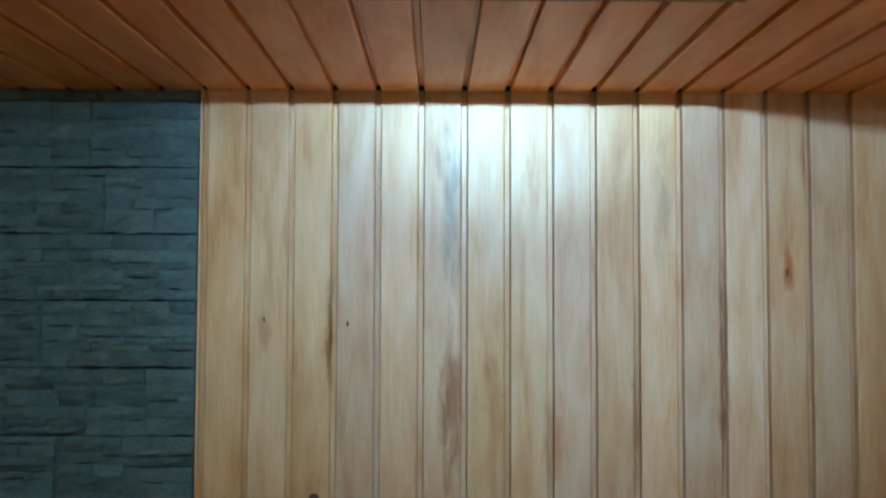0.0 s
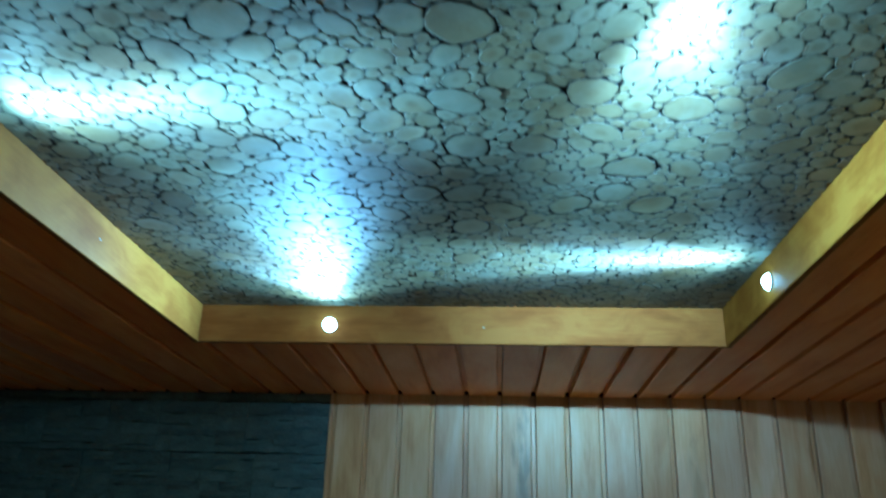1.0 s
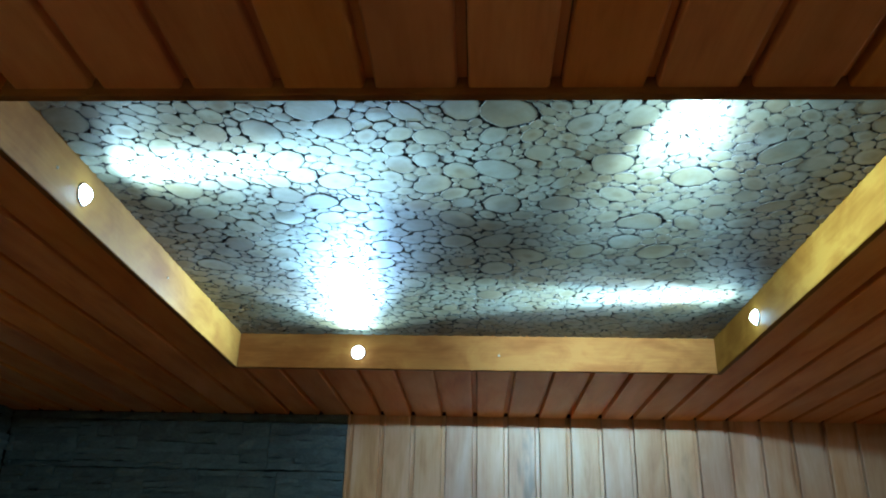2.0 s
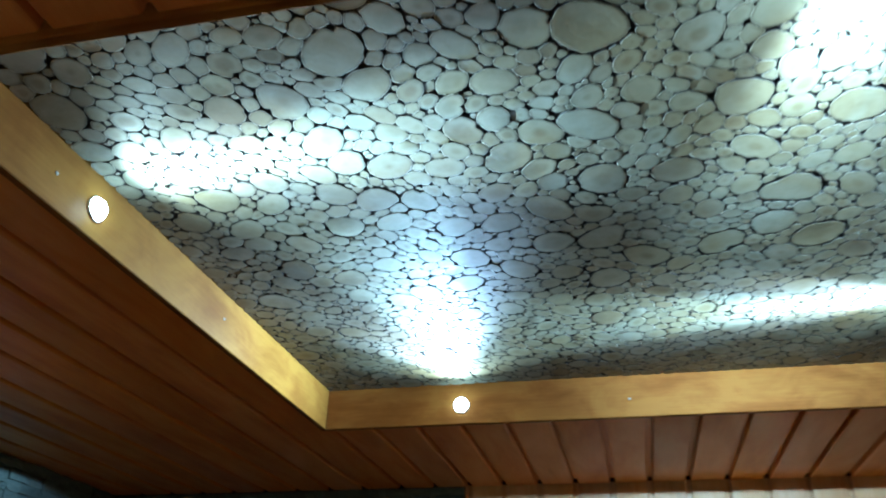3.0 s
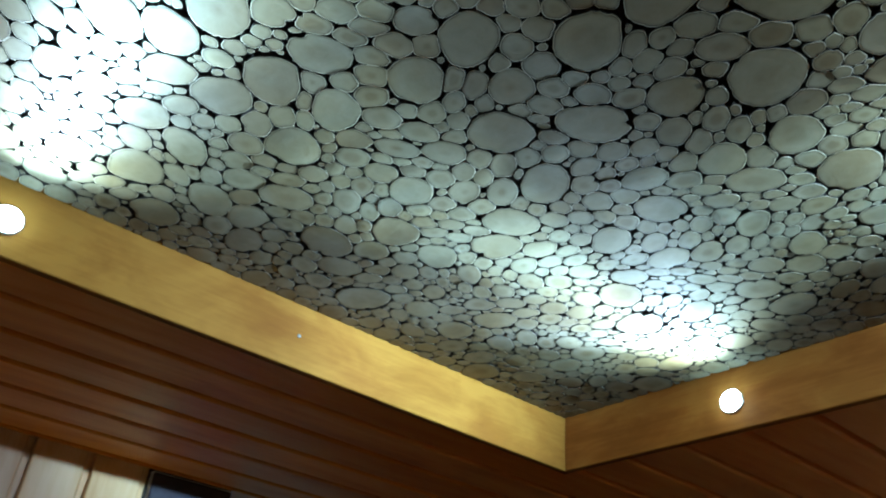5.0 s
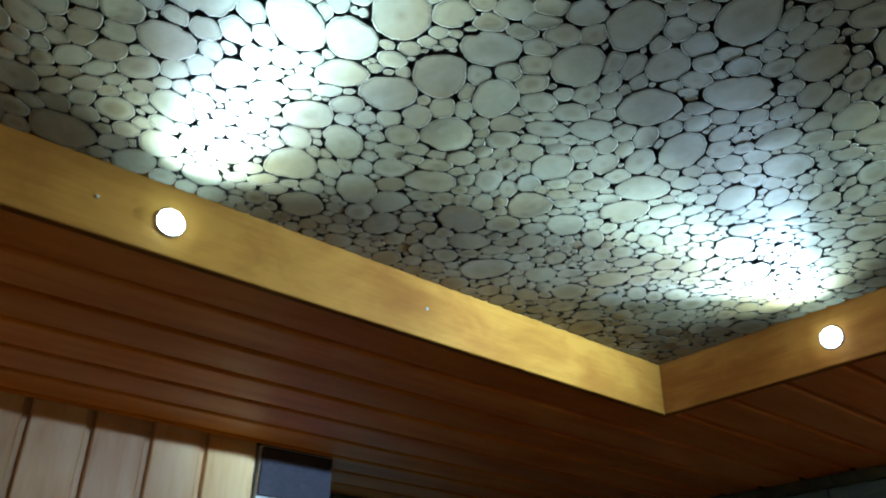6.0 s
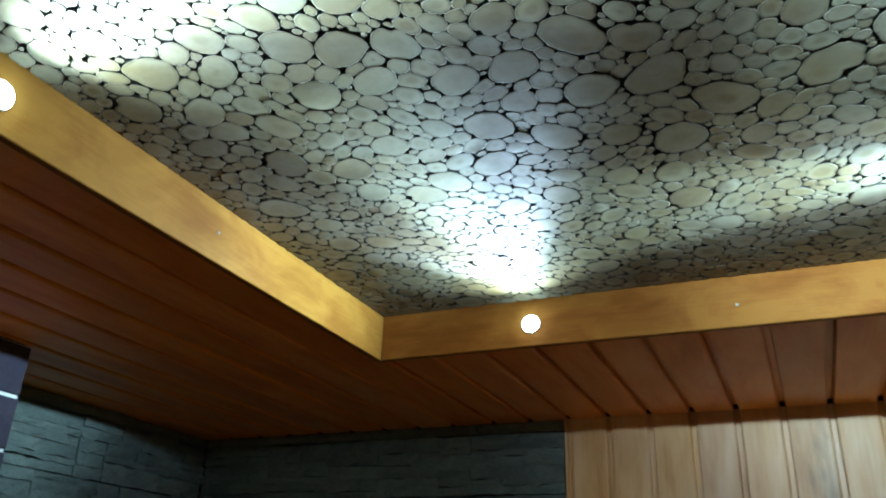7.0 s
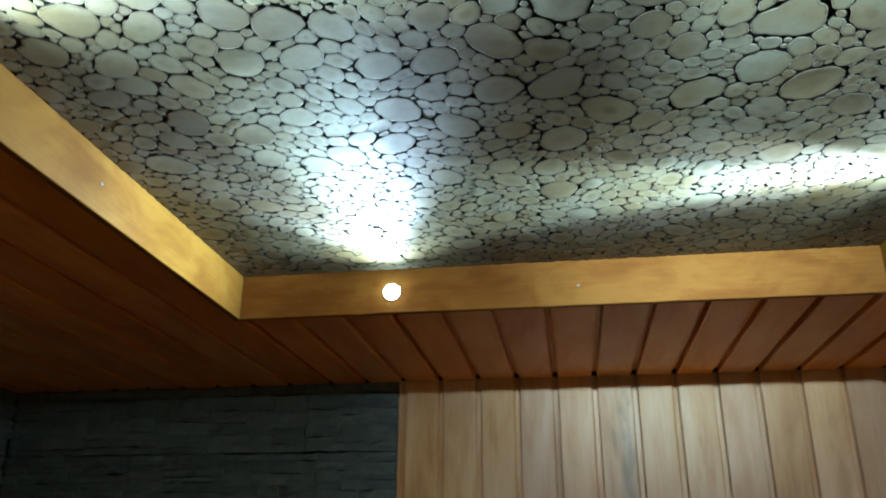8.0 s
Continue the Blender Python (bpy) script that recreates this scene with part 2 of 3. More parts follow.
# for the unseen floor, made this pale to bounce light up to the soffit
FLOOR_MAT = plain("pale_floor", [(0.60, 0.44, 0.28), (0.68, 0.51, 0.34), (0.74, 0.57, 0.39)], 0.5, 9, tones=0.06)


def lens_material():
    m, nodes, links, bsdf = shader("lit_lens")
    bsdf.inputs["Base Color"].default_value = (0.9, 0.95, 1.0, 1)
    bsdf.inputs["Emission Color"].default_value = (*SPOT_COLOUR, 1)
    bsdf.inputs["Emission Strength"].default_value = GLOW
    return m


LENS = lens_material()


# ---- building helpers ----
def mesh_of(name, bm, *materials, smooth=False):
    me = bpy.data.meshes.new(name)
    bmesh.ops.recalc_face_normals(bm, faces=bm.faces)
    bm.to_mesh(me)
    bm.free()
    for m in materials:
        me.materials.append(m)
    if smooth:
        me.polygons.foreach_set("use_smooth", [True] * len(me.polygons))
    return me


def part(name, bm, material, parent, label=""):
    ob = new(name, mesh_of(name, bm, material))
    ob.parent = parent
    return tagged(ob, label)


def box(bm, x0, x1, y0, y1, z0, z1, bevel=0.0, segments=1):
    r = bmesh.ops.create_cube(bm, size=1, matrix=Matrix.LocRotScale(((x0 + x1) / 2, (y0 + y1) / 2, (z0 + z1) / 2), None, (x1 - x0, y1 - y0, z1 - z0)))
    if bevel:
        edges = {e for v in r["verts"] for e in v.link_edges}
        bmesh.ops.bevel(bm, geom=list(edges), offset=bevel, segments=segments, profile=0.5, affect="EDGES")


def profile(pitch):
    """Lining board in section: (across, depth). A rounded face, then the recessed tongue that the next board closes."""
    g, d = 0.0115, 0.0125
    return [(0.0005, -0.017), (0.0005, -0.0025), (0.0012, -0.0008), (0.0028, 0.0), (pitch - g - 0.0040, 0.0), (pitch - g - 0.0016, -0.0010),
            (pitch - g, -0.0034), (pitch - g + 0.0012, -d), (pitch - 0.0008, -d), (pitch - 0.0008, -0.017)]


def cut(points, a, b):
    """The part of a section between two places across the board."""
    front = [p for p in points if a < p[0] < b]

    def depth(u):
        for (u0, d0), (u1, d1) in zip(points[1:-1], points[2:-1]):
            if u0 <= u <= u1 and u1 > u0:
                return d0 + (d1 - d0) * (u - u0) / (u1 - u0)
        return -0.017
    out = list(front)
    if a > points[0][0]:
        out = [(a, -0.017), (a, depth(a))] + out
    if b < points[-1][0]:
        out = out + [(b, depth(b)), (b, -0.017)]
    return out


def extrude_section(bm, section, place):
    """A closed section swept from place(u, d, 0) to place(u, d, 1)."""
    a = [bm.verts.new(place(u, d, 0)) for u, d in section]
    b = [bm.verts.new(place(u, d, 1)) for u, d in section]
    n = len(section)
    for i in range(n):
        j = (i + 1) % n
        bm.faces.new((a[i], a[j], b[j], b[i]))
    bm.faces.new(a[::-1])
    bm.faces.new(b)


# ---- structure ----
def solid(name, x0, x1, y0, y1, z0, z1, material, label, category="wall"):
    bm = bmesh.new()
    box(bm, x0, x1, y0, y1, z0, z1)
    return tagged(new(name, mesh_of(name, bm, material)), label, category, kind="structure")


WALL_TOP = 2.32
BOARD = 0.018
wall_north = solid("wall_north", -1.75, WALL_E + 0.2, WALL_N + BOARD, WALL_N + 0.2, 0, WALL_TOP, BACKING, "wall lined with pale vertical boards beside grey stone", "wall")
wall_east = solid("wall_east", WALL_E + BOARD, WALL_E + 0.2, WALL_S, WALL_N + BOARD, 0, WALL_TOP, BACKING, "wall lined with pale varnished vertical boards", "wall")
# south wall, out of view: stands close as a reflector for the soffit
wall_south = solid("wall_south", -1.75, WALL_E + 0.2, WALL_S - 0.2, WALL_S - BOARD, 0, WALL_TOP, BACKING, "wall lined with pale varnished vertical boards", "wall")
wall_west = solid("wall_west", -1.75, STONE_W - 0.03, PIER_END, WALL_N + BOARD, 0, WALL_TOP, STONE_BED, "wall faced with grey stacked ledger stone", "wall")
pier_west = solid("wall_pier", -1.75, PIER_W - BOARD, WALL_S - BOARD, PIER_END, 0, WALL_TOP, BACKING, "projecting wall lined with pale boards, edged with dark tiles", "wall")
floor = solid("floor", -1.75, WALL_E + 0.2, WALL_S - 0.2, WALL_N + 0.2, -0.12, 0, FLOOR_MAT, "plain pale wooden floor", "floor")
roof = solid("ceiling_slab", -1.75, WALL_E + 0.2, WALL_S - 0.2, WALL_N + 0.2, WALL_TOP, WALL_TOP + 0.1, BACKING, "plain dark slab above the boarded ceiling", "ceiling")


def lined_wall(parent, start, stop, first_joint, pitch, matrix_of):
    """Vertical boards as parts; alike boards share one mesh."""
    z0, z1 = 0.0, SOFFIT + 0.005
    shared = {}
    k = math.floor((start - first_joint) / pitch)
    while first_joint + k * pitch < stop - 1e-4:
        u = first_joint + k * pitch
        a, b = max(0.0, start - u), min(pitch, stop - u)
        k += 1
        if b - a < 0.008:
            continue
        key = (round(a, 4), round(b, 4))
        if key not in shared:
            bm = bmesh.new()
            section = profile(pitch) if key == (0.0, round(pitch, 4)) else cut(profile(pitch), a, b)
            extrude_section(bm, section, lambda s, d, e: (s, -d, z0 + (z1 - z0) * e))
            shared[key] = mesh_of("plank", bm, LINING)
        ob = new("plank", shared[key])
        ob.parent = parent
        ob.matrix_basis = matrix_of(u)


lined_wall(wall_north, STONE_E, WALL_E, JOINT, PITCH, lambda u: pose(u, WALL_N, 0))
lined_wall(wall_east, -WALL_N, -WALL_S, -WALL_N, PITCH, lambda u: pose(WALL_E, -u, 0, 0, 0, -90))
lined_wall(wall_south, -WALL_E, -PIER_W, -WALL_E, PITCH, lambda u: pose(-u, WALL_S, 0, 0, 0, 180))
WEST_PITCH = 0.0940
lined_wall(pier_west, WALL_S, TILE_EDGE, 0.673, WEST_PITCH, lambda u: pose(PIER_W, u, 0, 0, 0, 90))


def build_ceiling():
    """The boarded soffit round the tray, all boards running north to south, in one mesh."""
    bm = bmesh.new()

    def strip(x0, x1, y0, y1, joint, pitch):
        k = math.floor((x0 - joint) / pitch)
        while joint + k * pitch < x1 - 1e-4:
            u = joint + k * pitch
            a, b = max(0.0, x0 - u), min(pitch, x1 - u)
            k += 1
            if b - a > 0.006:
                whole = profile(pitch) if b > pitch - 1e-4 or b < pitch - 0.012 else profile(pitch + 0.012)   # no open groove against a trim
                section = whole if b - a > pitch - 1e-4 else cut(whole, a, b)
                extrude_section(bm, section, lambda s, d, e: (u + s, y0 + (y1 - y0) * e, SOFFIT - d))
    t = FASCIA_THICK
    strip(PIER_W, TRAY_W - t, WALL_S, WALL_N, -0.797, 0.0925)
    strip(STONE_W - 0.03, PIER_W, PIER_END, WALL_N, -1.352, 0.0925)
    strip(TRAY_E + t, WALL_E, WALL_S, WALL_N, JOINT, PITCH)
    strip(TRAY_W - t, TRAY_E + t, TRAY_N + t, WALL_N, JOINT, PITCH)
    strip(TRAY_W - t, TRAY_E + t, WALL_S, TRAY_S - t, -0.163, 0.0932)
    return tagged(new("ceiling", mesh_of("ceiling", bm, SOFFIT_WOOD)), "varnished orange-brown wooden board ceiling round a recess", "ceiling", kind="structure")


build_ceiling()


def fascia(name, x0, x1, y0, y1, material):
    bm = bmesh.new()
    box(bm, x0, x1, y0, y1, FASCIA_LOW, FASCIA_HIGH, 0.0012)
    ob = new(name, mesh_of(name, bm, material))
    return tagged(ob, "golden varnished wooden fascia board of the ceiling recess", "trim", kind="structure")


FT = FASCIA_THICK
fascia_w = fascia("trim_west", TRAY_W - FT, TRAY_W, TRAY_S - FT, TRAY_N + FT, FASCIA_Y)
fascia_e = fascia("trim_east", TRAY_E, TRAY_E + FT, TRAY_S - FT, TRAY_N + FT, FASCIA_Y)
fascia_n = fascia("trim_north", TRAY_W, TRAY_E, TRAY_N, TRAY_N + FT, FASCIA_X)
fascia_s = fascia("trim_south", TRAY_W, TRAY_E, TRAY_S - FT, TRAY_S, FASCIA_X)


# ---- wood slices in the tray ----


SEAM = -0.154                       # two panels meet here


def slice_plan():
    """Places and radii: the largest first, darts of falling size, then small ones until the panel is full, pushed apart until they lie snug; none but the largest lies across the seam."""
    rng = np.random.default_rng(11)
    n = len(BIG_SLICES)
    px, py, pr = np.zeros(5000), np.zeros(5000), np.zeros(5000)
    for i, (x, y, r) in enumerate(BIG_SLICES):
        u, v = x, y                     # where the sway will bring it to its place
        for _ in range(12):
            sx, sy = sway(u, v)
            u, v = u + x - sx, v + y - sy
        px[i], py[i], pr[i] = u, v, r

    def size(y):
        return float(np.interp(y, (0.3, 0.75, 1.1), (1.14, 1.12, 1.06)))
    for tries, lo, hi in ((60, 0.021, 0.027), (260, 0.0170, 0.021), (1300, 0.0130, 0.0170), (4000, 0.0098, 0.0130), (4000, 0.0072, 0.0098), (1500, 0.005, 0.0072)):
        for _ in range(tries):
            x = TRAY_W + 0.006 + rng.random() * (TRAY_E - TRAY_W - 0.012)
            y = TRAY_S + 0.006 + rng.random() * (TRAY_N - TRAY_S - 0.012)
            r = (lo + (hi - lo) * rng.random()) * size(y)
            if np.any((px[:n] - x) ** 2 + (py[:n] - y) ** 2 < ((pr[:n] + r) * 0.95) ** 2):
                continue
            px[n], py[n], pr[n] = x, y, r
            n += 1
    room = (TRAY_E - TRAY_W) * (TRAY_N - TRAY_S)
    while np.sum(np.pi * pr[:n] ** 2) < 0.885 * room:
        px[n], py[n] = TRAY_W + rng.random() * (TRAY_E - TRAY_W), TRAY_S + rng.random() * (TRAY_N - TRAY_S)
        pr[n] = (0.0055 + 0.0065 * rng.random()) * size(py[n])
        n += 1
    x, y, r = px[:n], py[:n], pr[:n]
    loose = np.where(np.arange(n) < len(BIG_SLICES), 0.0, 1.0)
    for step in range(140):
        if step % 10 == 0:              # who is near whom
            i, j = np.nonzero(np.triu((x[:, None] - x[None, :]) ** 2 + (y[:, None] - y[None, :]) ** 2 < (r[:, None] + r[None, :] + 0.012) ** 2, 1))
        dx, dy = x[i] - x[j], y[i] - y[j]
        d = np.hypot(dx, dy) + 1e-9
        push = np.maximum(0.0, r[i] + r[j] - d) * 0.42 / d
        to_i, to_j = r[j] / (r[i] + r[j]), r[i] / (r[i] + r[j])
        mx = np.bincount(i, push * dx * to_i, n) - np.bincount(j, push * dx * to_j, n)
        my = np.bincount(i, push * dy * to_i, n) - np.bincount(j, push * dy * to_j, n)
        off = x - SEAM
        mx += np.sign(off) * np.maximum(0.0, 0.94 * r - np.abs(off)) * 0.38
        x, y = np.clip(x + mx * loose, TRAY_W + 0.9 * r, TRAY_E - 0.9 * r), np.clip(y + my * loose, TRAY_S + 0.9 * r, TRAY_N - 0.9 * r)
    # leave out what is squeezed
    keep = np.ones(n, bool)
    for k in np.argsort(r):
        d = np.hypot(x - x[k], y - y[k])
        near = keep & (d > 0) & (d < r + r[k])
        if np.any((r + r[k] - d)[near] > 0.42 * r[k]) and k >= len(BIG_SLICES):
            keep[k] = False
    x, y, r = x[keep], y[keep], r[keep]
    # and fill the larger gaps with twigs, the widest gap first
    gx, gy = np.meshgrid(np.arange(TRAY_W + 0.004, TRAY_E - 0.003, 0.003), np.arange(TRAY_S + 0.004, TRAY_N - 0.003, 0.003))
    gx, gy = gx.ravel(), gy.ravel()
    space = np.where(np.abs(gx - SEAM) < 0.0025, 0.0, 9.0)
    for a, b, c in zip(x, y, r):
        space = np.minimum(space, np.hypot(gx - a, gy - b) - 1.03 * c)
    while space.max() > 0.0024 and len(x) < 4500:
        k = int(space.argmax())
        x, y, r = np.append(x, gx[k]), np.append(y, gy[k]), np.append(r, min(space[k] * 1.12, 0.010))
        space = np.minimum(space, np.hypot(gx - gx[k], gy - gy[k]) - 1.03 * r[-1])
    return x, y, r, rng


# the largest slices: x, y, radius
BIG_SLICES = [(-0.436, 0.448, 0.0250), (-0.389, 0.468, 0.0275), (-0.339, 0.479, 0.0240), (-0.356, 0.403, 0.0260), (-0.403, 0.388, 0.0225),
              (-0.415, 0.346, 0.0240), (-0.451, 0.527, 0.0270), (-0.307, 0.637, 0.0310), (-0.249, 0.550, 0.0270), (-0.186, 0.526, 0.0285),
              (-0.132, 0.550, 0.0225), (-0.126, 0.611, 0.0330), (-0.189, 0.615, 0.0280), (-0.120, 0.733, 0.0320), (-0.180, 0.703, 0.0235),
              (-0.583, 0.509, 0.0265), (-0.308, 0.551, 0.0235), (-0.276, 0.813, 0.0240), (-0.130, 0.876, 0.0270), (-0.067, 0.675, 0.0290),
              (-0.355, 0.211, 0.0310), (-0.115, 0.223, 0.0350), (-0.174, 0.216, 0.0250), (0.028, 0.352, 0.0330), (0.097, 0.532, 0.0350),
              (-0.212, 0.281, 0.0240), (-0.339, 0.264, 0.0240), (-0.430, 0.268, 0.0285), (-0.118, 0.474, 0.0310), (0.143, 0.387, 0.0290),
              (0.028, 0.652, 0.0330), (0.146, 0.653, 0.0340), (0.243, 0.320, 0.0290)]


def sway(x, y):
    """Draws the round slices out into ovals that lean this way and that; still at the panel's edges."""
    w = min(1.0, (x - TRAY_W) / 0.07, (TRAY_E - x) / 0.07, (y - TRAY_S) / 0.07, (TRAY_N - y) / 0.07)
    w = max(0.0, w) ** 1.5
    u = x + w * 0.0062 * math.sin(y * 41.0 + 3.0 * math.sin(x * 9.0))
    return u, y + w * 0.0060 * math.sin(u * 37.0 + 2.6 * math.sin(y * 11.0) + 1.0)


def build_slices():
    px, py, pr, rng = slice_plan()
    bm = bmesh.new()
    uv = bm.loops.layers.uv.new("rings")
    for i in range(len(px)):
        x, y, r = px[i], py[i], pr[i]
        n = 46 if r > 0.02 else 32 if r > 0.011 else 20 if r > 0.006 else 12
        ang = np.arange(n) * 2 * np.pi / n + rng.random()
        dx, dy = px - x, py - y
        dist = np.hypot(dx, dy)
        near = (dist > 0) & (dist < r + pr + 0.02)
        phi, sep = np.arctan2(dy[near], dx[near]), dist[near]
        half = (sep ** 2 + r ** 2 - pr[near] ** 2) / (2 * sep)
        c = np.cos(ang[:, None] - phi[None, :])
        reach = np.where(c > 0.05, np.maximum(half, 0.35 * r)[None, :] / np.maximum(c, 0.05), 9.0)
        sides = []
        for wall, a in ((TRAY_E - x, 0.0), (x - TRAY_W, np.pi), (TRAY_N - y, np.pi / 2), (y - TRAY_S, -np.pi / 2)):
            cc = np.cos(ang - a)
            sides.append(np.where(cc > 0.05, max(wall, 0.3 * r) / np.maximum(cc, 0.05), 9.0))
        lobes = 1 + rng.uniform(0.03, 0.13) * np.sin(2 * ang + rng.random() * 6.3) + rng.uniform(0.0, 0.09) * np.sin(3 * ang + rng.random() * 6.3) + 0.015 * np.sin(5 * ang + rng.random() * 6.3)
        for _ in range(2 if r > 0.022 else 1):      # a notch where a branch forked
            if rng.random() < 0.40 and r > 0.0115:
                lobes -= rng.uniform(0.12, 0.34) * np.exp(-((np.angle(np.exp(1j * (ang - rng.random() * 6.3)))) / rng.uniform(0.13, 0.40)) ** 2)
        cap = 1.17 * r * lobes
        p = 9.5 if r > 0.018 else 8.0     # how square the corners between neighbours are
        rho = ((reach ** -p).sum(axis=1) + sum(s ** -p for s in sides) + cap ** -p) ** (-1 / p)
        rho = rho * (1 + 0.014 * rng.standard_normal(n) + 0.016 * np.sin(rng.integers(5, 9) * ang + rng.random() * 6.3)) * 1.036 - 0.0003
        z = SLICE_Z + 0.00015 * rng.standard_normal()
        tilt = 0.004 * rng.standard_normal(2)
        cup = 0.010 * r * rng.standard_normal()

        def ring(k, drop):
            out = []
            for a, q in zip(ang, rho):
                ux, uy = math.cos(a) * q * k, math.sin(a) * q * k
                out.append(bm.verts.new((*sway(x + ux, y + uy), z + drop + tilt[0] * ux + tilt[1] * uy)))
            return out
        centre = bm.verts.new((*sway(x, y), z + cup))
        rings = [(0.55, ring(0.55, cup * 0.6)), (0.90, ring(0.90, 0.0)), (0.965, ring(0.965, 0.00002)), (1.0, ring(1.0, 0.00010))]
        base = ring(0.99, 0.0075)
        for a in range(n):
            b = (a + 1) % n
            f = bm.faces.new((centre, rings[0][1][a], rings[0][1][b]))
            for loop, k, q in zip(f.loops, (0.0, 0.55, 0.55), (a, a, b)):
                loop[uv].uv = (k, (1 - k) * rho[q] * 100)
            for (k0, r0), (k1, r1) in zip(rings, rings[1:]):
                f = bm.faces.new((r0[a], r1[a], r1[b], r0[b]))
                for loop, k, q in zip(f.loops, (k0, k1, k1, k0), (a, a, b, b)):
                    loop[uv].uv = (k, (1 - k) * rho[q] * 100)
            f = bm.faces.new((rings[3][1][a], base[a], base[b], rings[3][1][b]))
            f.material_index = 1
    # the board that carries them
    before = len(bm.faces)
    box(bm, TRAY_W - FT, TRAY_E + FT, TRAY_S - FT, TRAY_N + FT, SLICE_Z + 0.0062, SLICE_Z + 0.028)
    bm.faces.ensure_lookup_table()
    for f in bm.faces[before:]:
        f.material_index = 2
    me = mesh_of("ceiling_panel", bm, END_GRAIN, BARK, PANEL_BED)
    return tagged(new("ceiling_panel", me), "recessed ceiling panel of pale sawn branch slices with dark gaps", "ceiling", kind="structure")


build_slices()


# ---- spotlights in the fascia ----
def spotlight(x, y, turn, beams):
    """A small round lamp let into the fascia, shining level across the tray. Local +y is the way out of the fascia; the lens throws a narrow beam, a wider bluish fan and a weak spill."""
    thing = tagged(new("spotlight"), "small round lit LED spotlight set in the fascia board", "spotlight", "spotlights of the ceiling recess")
    thing.matrix_basis = pose(x, y, LAMP_Z, 0, 0, turn)
    bm = bmesh.new()
    n = 32
    sec = [(0.0137, 0.0), (0.0160, 0.0), (0.0160, 0.0012), (0.0154, 0.0022), (0.0144, 0.0028), (0.0137, 0.0020)]
    rows = [[bm.verts.new((r * math.cos(a * 2 * math.pi / n), d, r * math.sin(a * 2 * math.pi / n))) for r, d in sec] for a in range(n)]
    for a in range(n):
        for i in range(len(sec)):
            j = (i + 1) % len(sec)
            bm.faces.new((rows[a][i], rows[a][j], rows[(a + 1) % n][j], rows[(a + 1) % n][i]))
    part("ring", bm, CHROME, thing, "thin bright metal ring")
    bm = bmesh.new()
    rows = []
    for k in range(6):
        t = k / 6
        rows.append([bm.verts.new((0.0135 * math.cos(t * math.pi / 2) * math.cos(a * 2 * math.pi / n), 0.0006 + 0.0115 * math.sin(t * math.pi / 2), 0.0135 * math.cos(t * math.pi / 2) * math.sin(a * 2 * math.pi / n))) for a in range(n)])
    top = bm.verts.new((0, 0.0121, 0))
    for r0, r1 in zip(rows, rows[1:]):
        for a in range(n):
            bm.faces.new((r0[a], r0[(a + 1) % n], r1[(a + 1) % n], r1[a]))
    for a in range(n):
        bm.faces.new((rows[-1][a], rows[-1][(a + 1) % n], top))
    bm.faces.new(rows[0])
    part("lens", bm, LENS, thing, "glowing white domed lens")
    for name, colour, (watts, degrees, aside, up) in zip(("spot_beam", "spot_fan", "spot_spill"), (SPOT_COLOUR, FAN_COLOUR, SPILL_COLOUR), beams):
        lamp = bpy.data.lights.new(name, "SPOT")
        lamp.energy, lamp.color, lamp.spot_size, lamp.spot_blend, lamp.shadow_soft_size = watts, colour, radians(degrees), 1.0, 0.009
        ob = new(name, lamp)
        ob.parent = thing
        ob.matrix_basis = pose(0, 0.0215, 0, 90 + up, 0, aside)
    return thing


spotlight(TRAY_W, 0.364, -90, BEAM_W)
spotlight(TRAY_E, 0.867, 90, BEAM_E)
spotlight(-0.425, TRAY_N, 180, BEAM_N)
spotlight(0.108, TRAY_S, 0, BEAM_S)


def screw(parent, x, y, z, turn):
    bm = bmesh.new()
    bmesh.ops.create_cone(bm, cap_ends=True, segments=14, radius1=0.0025, radius2=0.0019, depth=0.0012, matrix=pose(0, 0.0004, 0, -90, 0, 0))
    bmesh.ops.create_cube(bm, size=1, matrix=Matrix.LocRotScale((0, 0.0011, 0), None, (0.0031, 0.0006, 0.0006)))
    ob = part("screw", bm, STEEL, parent)
    ob.matrix_basis = pose(x, y, z, 0, 0, turn)


screw(fascia_w, TRAY_W, 0.291, 2.139, -90)
screw(fascia_w, TRAY_W, 0.693, 2.140, -90)
screw(fascia_n, -0.106, TRAY_N, 2.134, 180)


def knot(parent, x, z, w, h):
    bm = bmesh.new()
    n = 14
    rim = [bm.verts.new((w * math.cos(a * 2 * math.pi / n) * random.uniform(0.8, 1.15), -0.0006, h * math.sin(a * 2 * math.pi / n) * random.uniform(0.85, 1.1))) for a in range(n)]
    top = bm.verts.new((0, -0.0012, 0))
    back = [bm.verts.new((v.co.x, 0.002, v.co.z)) for v in rim]
    for a in range(n):
        b = (a + 1) % n
        bm.faces.new((rim[a], rim[b], top))
        bm.faces.new((rim[a], back[a], back[b], rim[b]))
    ob = part("knot", bm, KNOT, parent)
    ob.location = (x, WALL_N, z)


for x, z, w, h in ((-0.222, 1.626, 0.0030, 0.0060), (-0.393, 1.634, 0.0022, 0.0050), (0.686, 1.735, 0.0030, 0.009), (-0.287, 1.275, 0.010, 0.007), (0.095, 1.480, 0.0012, 0.002)):
    knot(wall_north, x, z, w, h)


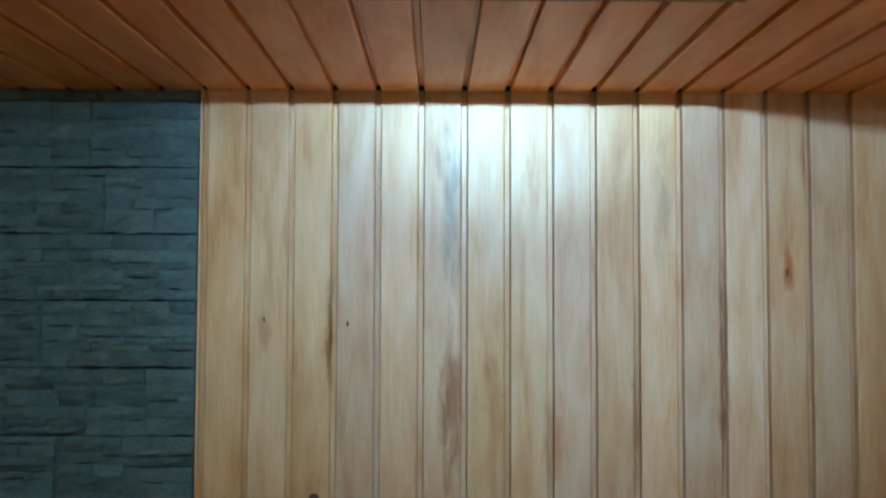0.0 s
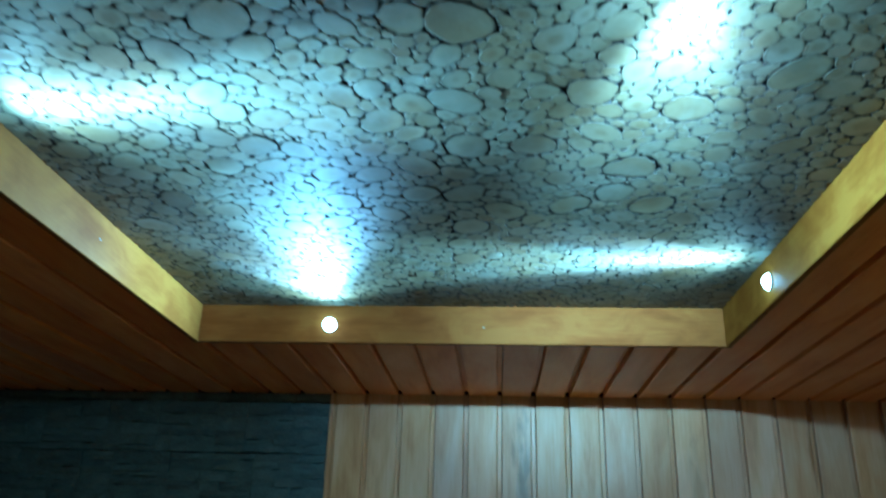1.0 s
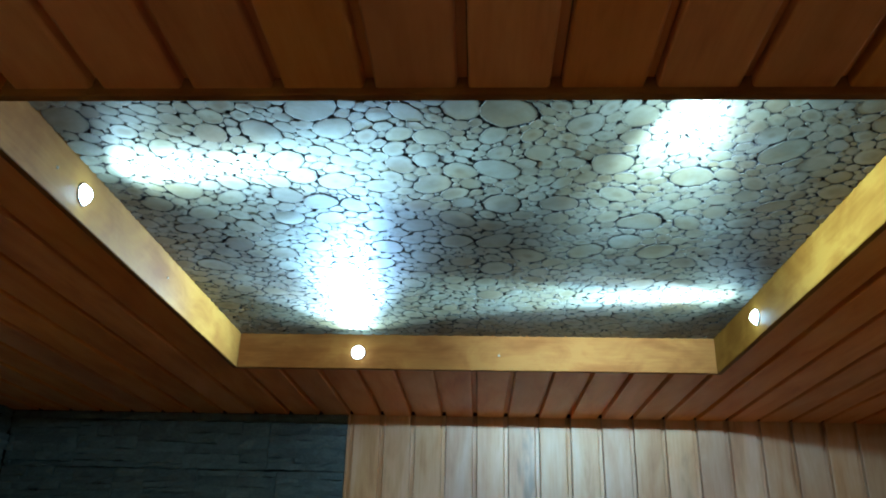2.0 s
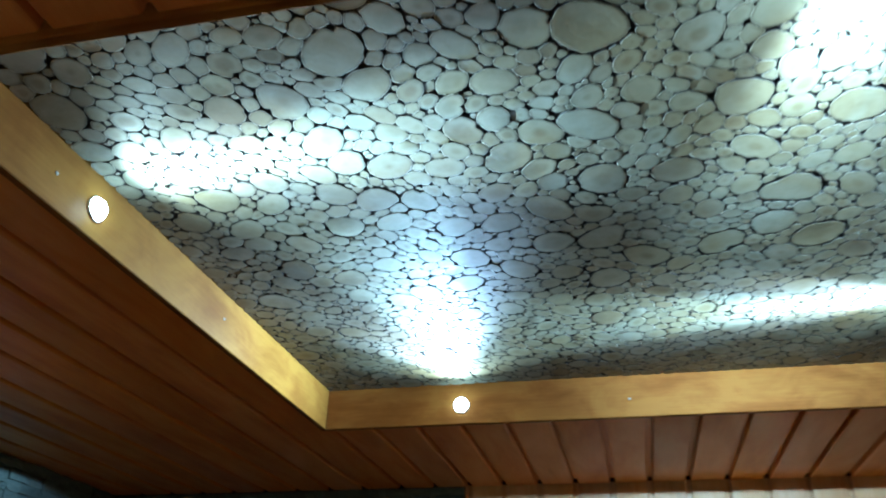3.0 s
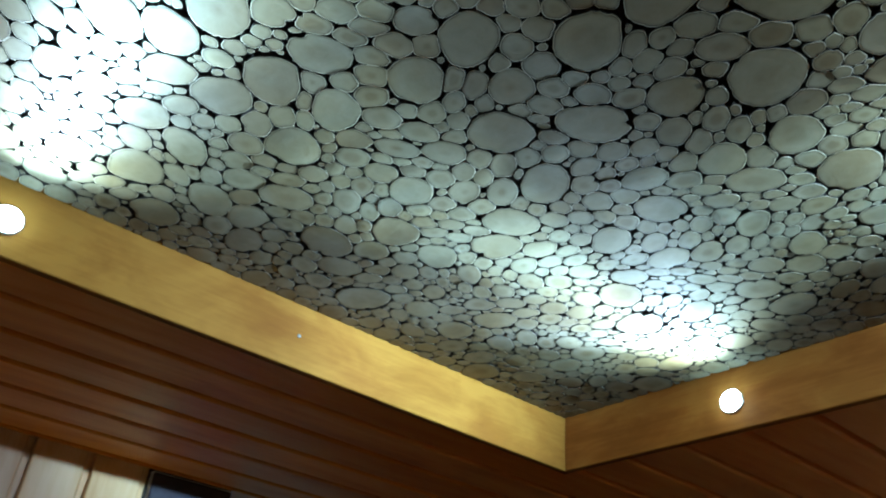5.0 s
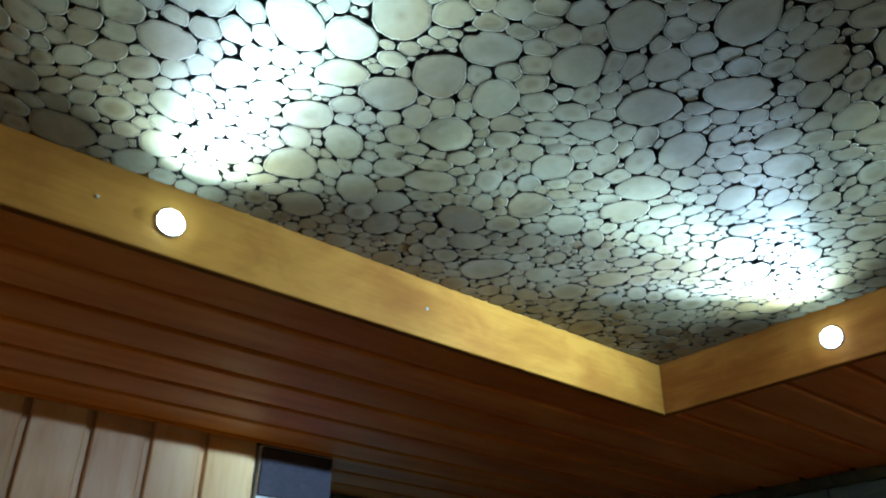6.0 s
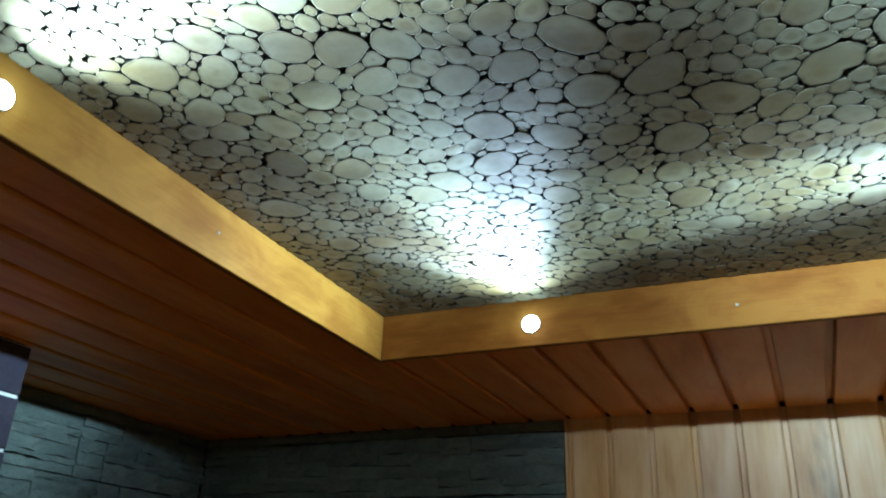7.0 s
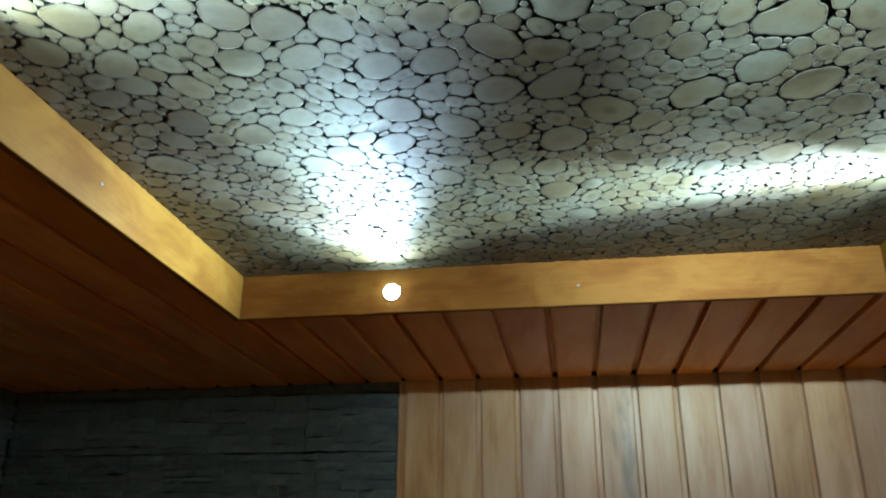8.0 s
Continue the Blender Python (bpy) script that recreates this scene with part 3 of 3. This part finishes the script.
# ---- tiles on the pier's edge ----
bm = bmesh.new()
box(bm, PIER_W - BOARD, PIER_W - 0.006, TILE_EDGE + 0.001, PIER_END, 0, SOFFIT)
part("grout", bm, GROUT, pier_west, "white grout bed of the tiles")
bm = bmesh.new()
box(bm, -0.008, 0.0, 0.0015, PIER_END - TILE_EDGE - 0.001, -0.0425, 0.0425, 0.0022, 2)
tile_mesh = mesh_of("tile", bm, TILE)
row = SOFFIT - 0.0455
while row > 0.04:
    ob = new("tile", tile_mesh)
    ob.parent = pier_west
    ob.location = (PIER_W + 0.001, TILE_EDGE, row)
    ob["label"] = "dark violet-black glazed tile"
    row -= 0.0915
bm = bmesh.new()
bmesh.ops.create_cone(bm, cap_ends=True, segments=12, radius1=0.003, radius2=0.002, depth=0.002, matrix=pose(0, 0, 0, 0, 90, 0))
part("screw", bm, STEEL, pier_west).location = (PIER_W + 0.0018, TILE_EDGE + 0.06, 1.955)


# ---- stacked stone ----
def stone_mesh(rng, length, height, depth):
    """A split block of stone: rough broken face, its edges nearly as proud as its middle, one side deeper than the other."""
    bm = bmesh.new()
    nx, nz = max(2, int(length / 0.020)), max(2, int(height / 0.011))
    lean, roll, cut_back = rng.normal(0, 0.0022), rng.normal(0, 0.0018), rng.uniform(0.70, 0.95)
    grid = []
    for i in range(nx + 1):
        col = []
        for k in range(nz + 1):
            edge = (i in (0, nx)) or (k in (0, nz))
            out = depth * (cut_back if edge else 1.0) + lean * (2 * k / nz - 1) + roll * (2 * i / nx - 1) + (0.0010 if edge else 0.0019) * rng.standard_normal()
            zz = (k / nz) * height + (0.0012 * rng.standard_normal() if 0 < i < nx else 0)
            col.append(bm.verts.new((i / nx * length + (0.003 * rng.standard_normal() if 0 < i < nx else 0), -max(out, 0.002), zz)))
        grid.append(col)
    for i in range(nx):
        for k in range(nz):
            bm.faces.new((grid[i][k], grid[i + 1][k], grid[i + 1][k + 1], grid[i][k + 1]))
    rim = [grid[i][0] for i in range(nx + 1)] + [grid[nx][k] for k in range(1, nz + 1)] + [grid[i][nz] for i in range(nx - 1, -1, -1)] + [grid[0][k] for k in range(nz - 1, 0, -1)]
    back = [bm.verts.new((v.co.x, 0.012, v.co.z)) for v in rim]
    for a in range(len(rim)):
        b = (a + 1) % len(rim)
        bm.faces.new((rim[a], rim[b], back[b], back[a]))
    return mesh_of("stone", bm, STONE)


def split_panel(rng, x0, x1, z0, z1):
    """One ledger panel broken up into blocks of uneven height and length."""
    w, h = x1 - x0, z1 - z0
    if h > 0.050 or (h > 0.034 and rng.random() < 0.55):
        k = z0 + h * rng.uniform(0.30, 0.70)
        return split_panel(rng, x0, x1, z0, k) + split_panel(rng, x0, x1, k, z1) if w < 0.24 or rng.random() < 0.6 else split_across(rng, x0, x1, z0, z1)
    if w > 0.20 or (w > 0.12 and rng.random() < 0.45):
        return split_across(rng, x0, x1, z0, z1)
    return [(x0, x1, z0, z1)]


def split_across(rng, x0, x1, z0, z1):
    k = x0 + (x1 - x0) * rng.uniform(0.28, 0.72)
    return split_panel(rng, x0, k, z0, z1) + split_panel(rng, k, x1, z0, z1)


def stone_wall(parent, span, matrix, seed, low):
    """Ledger panels about 14 cm high with dark joints between them; the blocks above low are stones of their own."""
    rng = np.random.default_rng(seed)
    top = SOFFIT - 0.026
    joined_v, joined_f = [], []
    rows = [(top, SOFFIT - 0.0015)]
    while rows[-1][0] > 0.02:
        rows.append((max(0.0, rows[-1][0] - 0.137), rows[-1][0]))
    for z0, z1 in rows:
        a = -rng.uniform(0, 0.3)
        while a < span - 0.004:
            b = a + rng.uniform(0.42, 0.60)
            if span - b < 0.08:
                b = span
            for x0, x1, y0, y1 in split_panel(rng, a, b, z0 + 0.0028, z1):
                x0, x1 = max(x0, 0.0), min(x1, span)
                if x1 - x0 < 0.008:
                    continue
                d = rng.uniform(0.007, 0.016)
                if y0 > low:
                    ob = new("stone", stone_mesh(rng, x1 - x0 - 0.0006, y1 - y0 - 0.0005, d))
                    ob.parent = parent
                    ob.matrix_basis = matrix @ pose(x0, 0, y0)
                else:
                    i = len(joined_v)
                    joined_v += [matrix @ Vector(v) for v in ((x0, 0.01, y0), (x1, 0.01, y0), (x1, 0.01, y1), (x0, 0.01, y1), (x0, -d * 0.8, y0), (x1, -d, y0), (x1, -d * 0.8, y1), (x0, -d, y1))]
                    joined_f += [tuple(i + k for k in f) for f in ((4, 5, 6, 7), (0, 1, 5, 4), (1, 2, 6, 5), (2, 3, 7, 6), (3, 0, 4, 7))]
            a = b + 0.0012
    me = bpy.data.meshes.new("lower_stone")
    me.from_pydata(joined_v, [], joined_f)
    me.materials.append(STONE)
    ob = new("lower_stone", me)
    ob.parent = parent
    tagged(ob, "grey stacked stone courses", kind="stuff")


stone_wall(wall_north, STONE_E - STONE_W - 0.002, pose(STONE_W, WALL_N + 0.006, 0), 5, 1.22)
stone_wall(wall_west, WALL_N - PIER_END - 0.006, pose(STONE_W - 0.012, PIER_END, 0, 0, 0, 90), 8, 1.75)
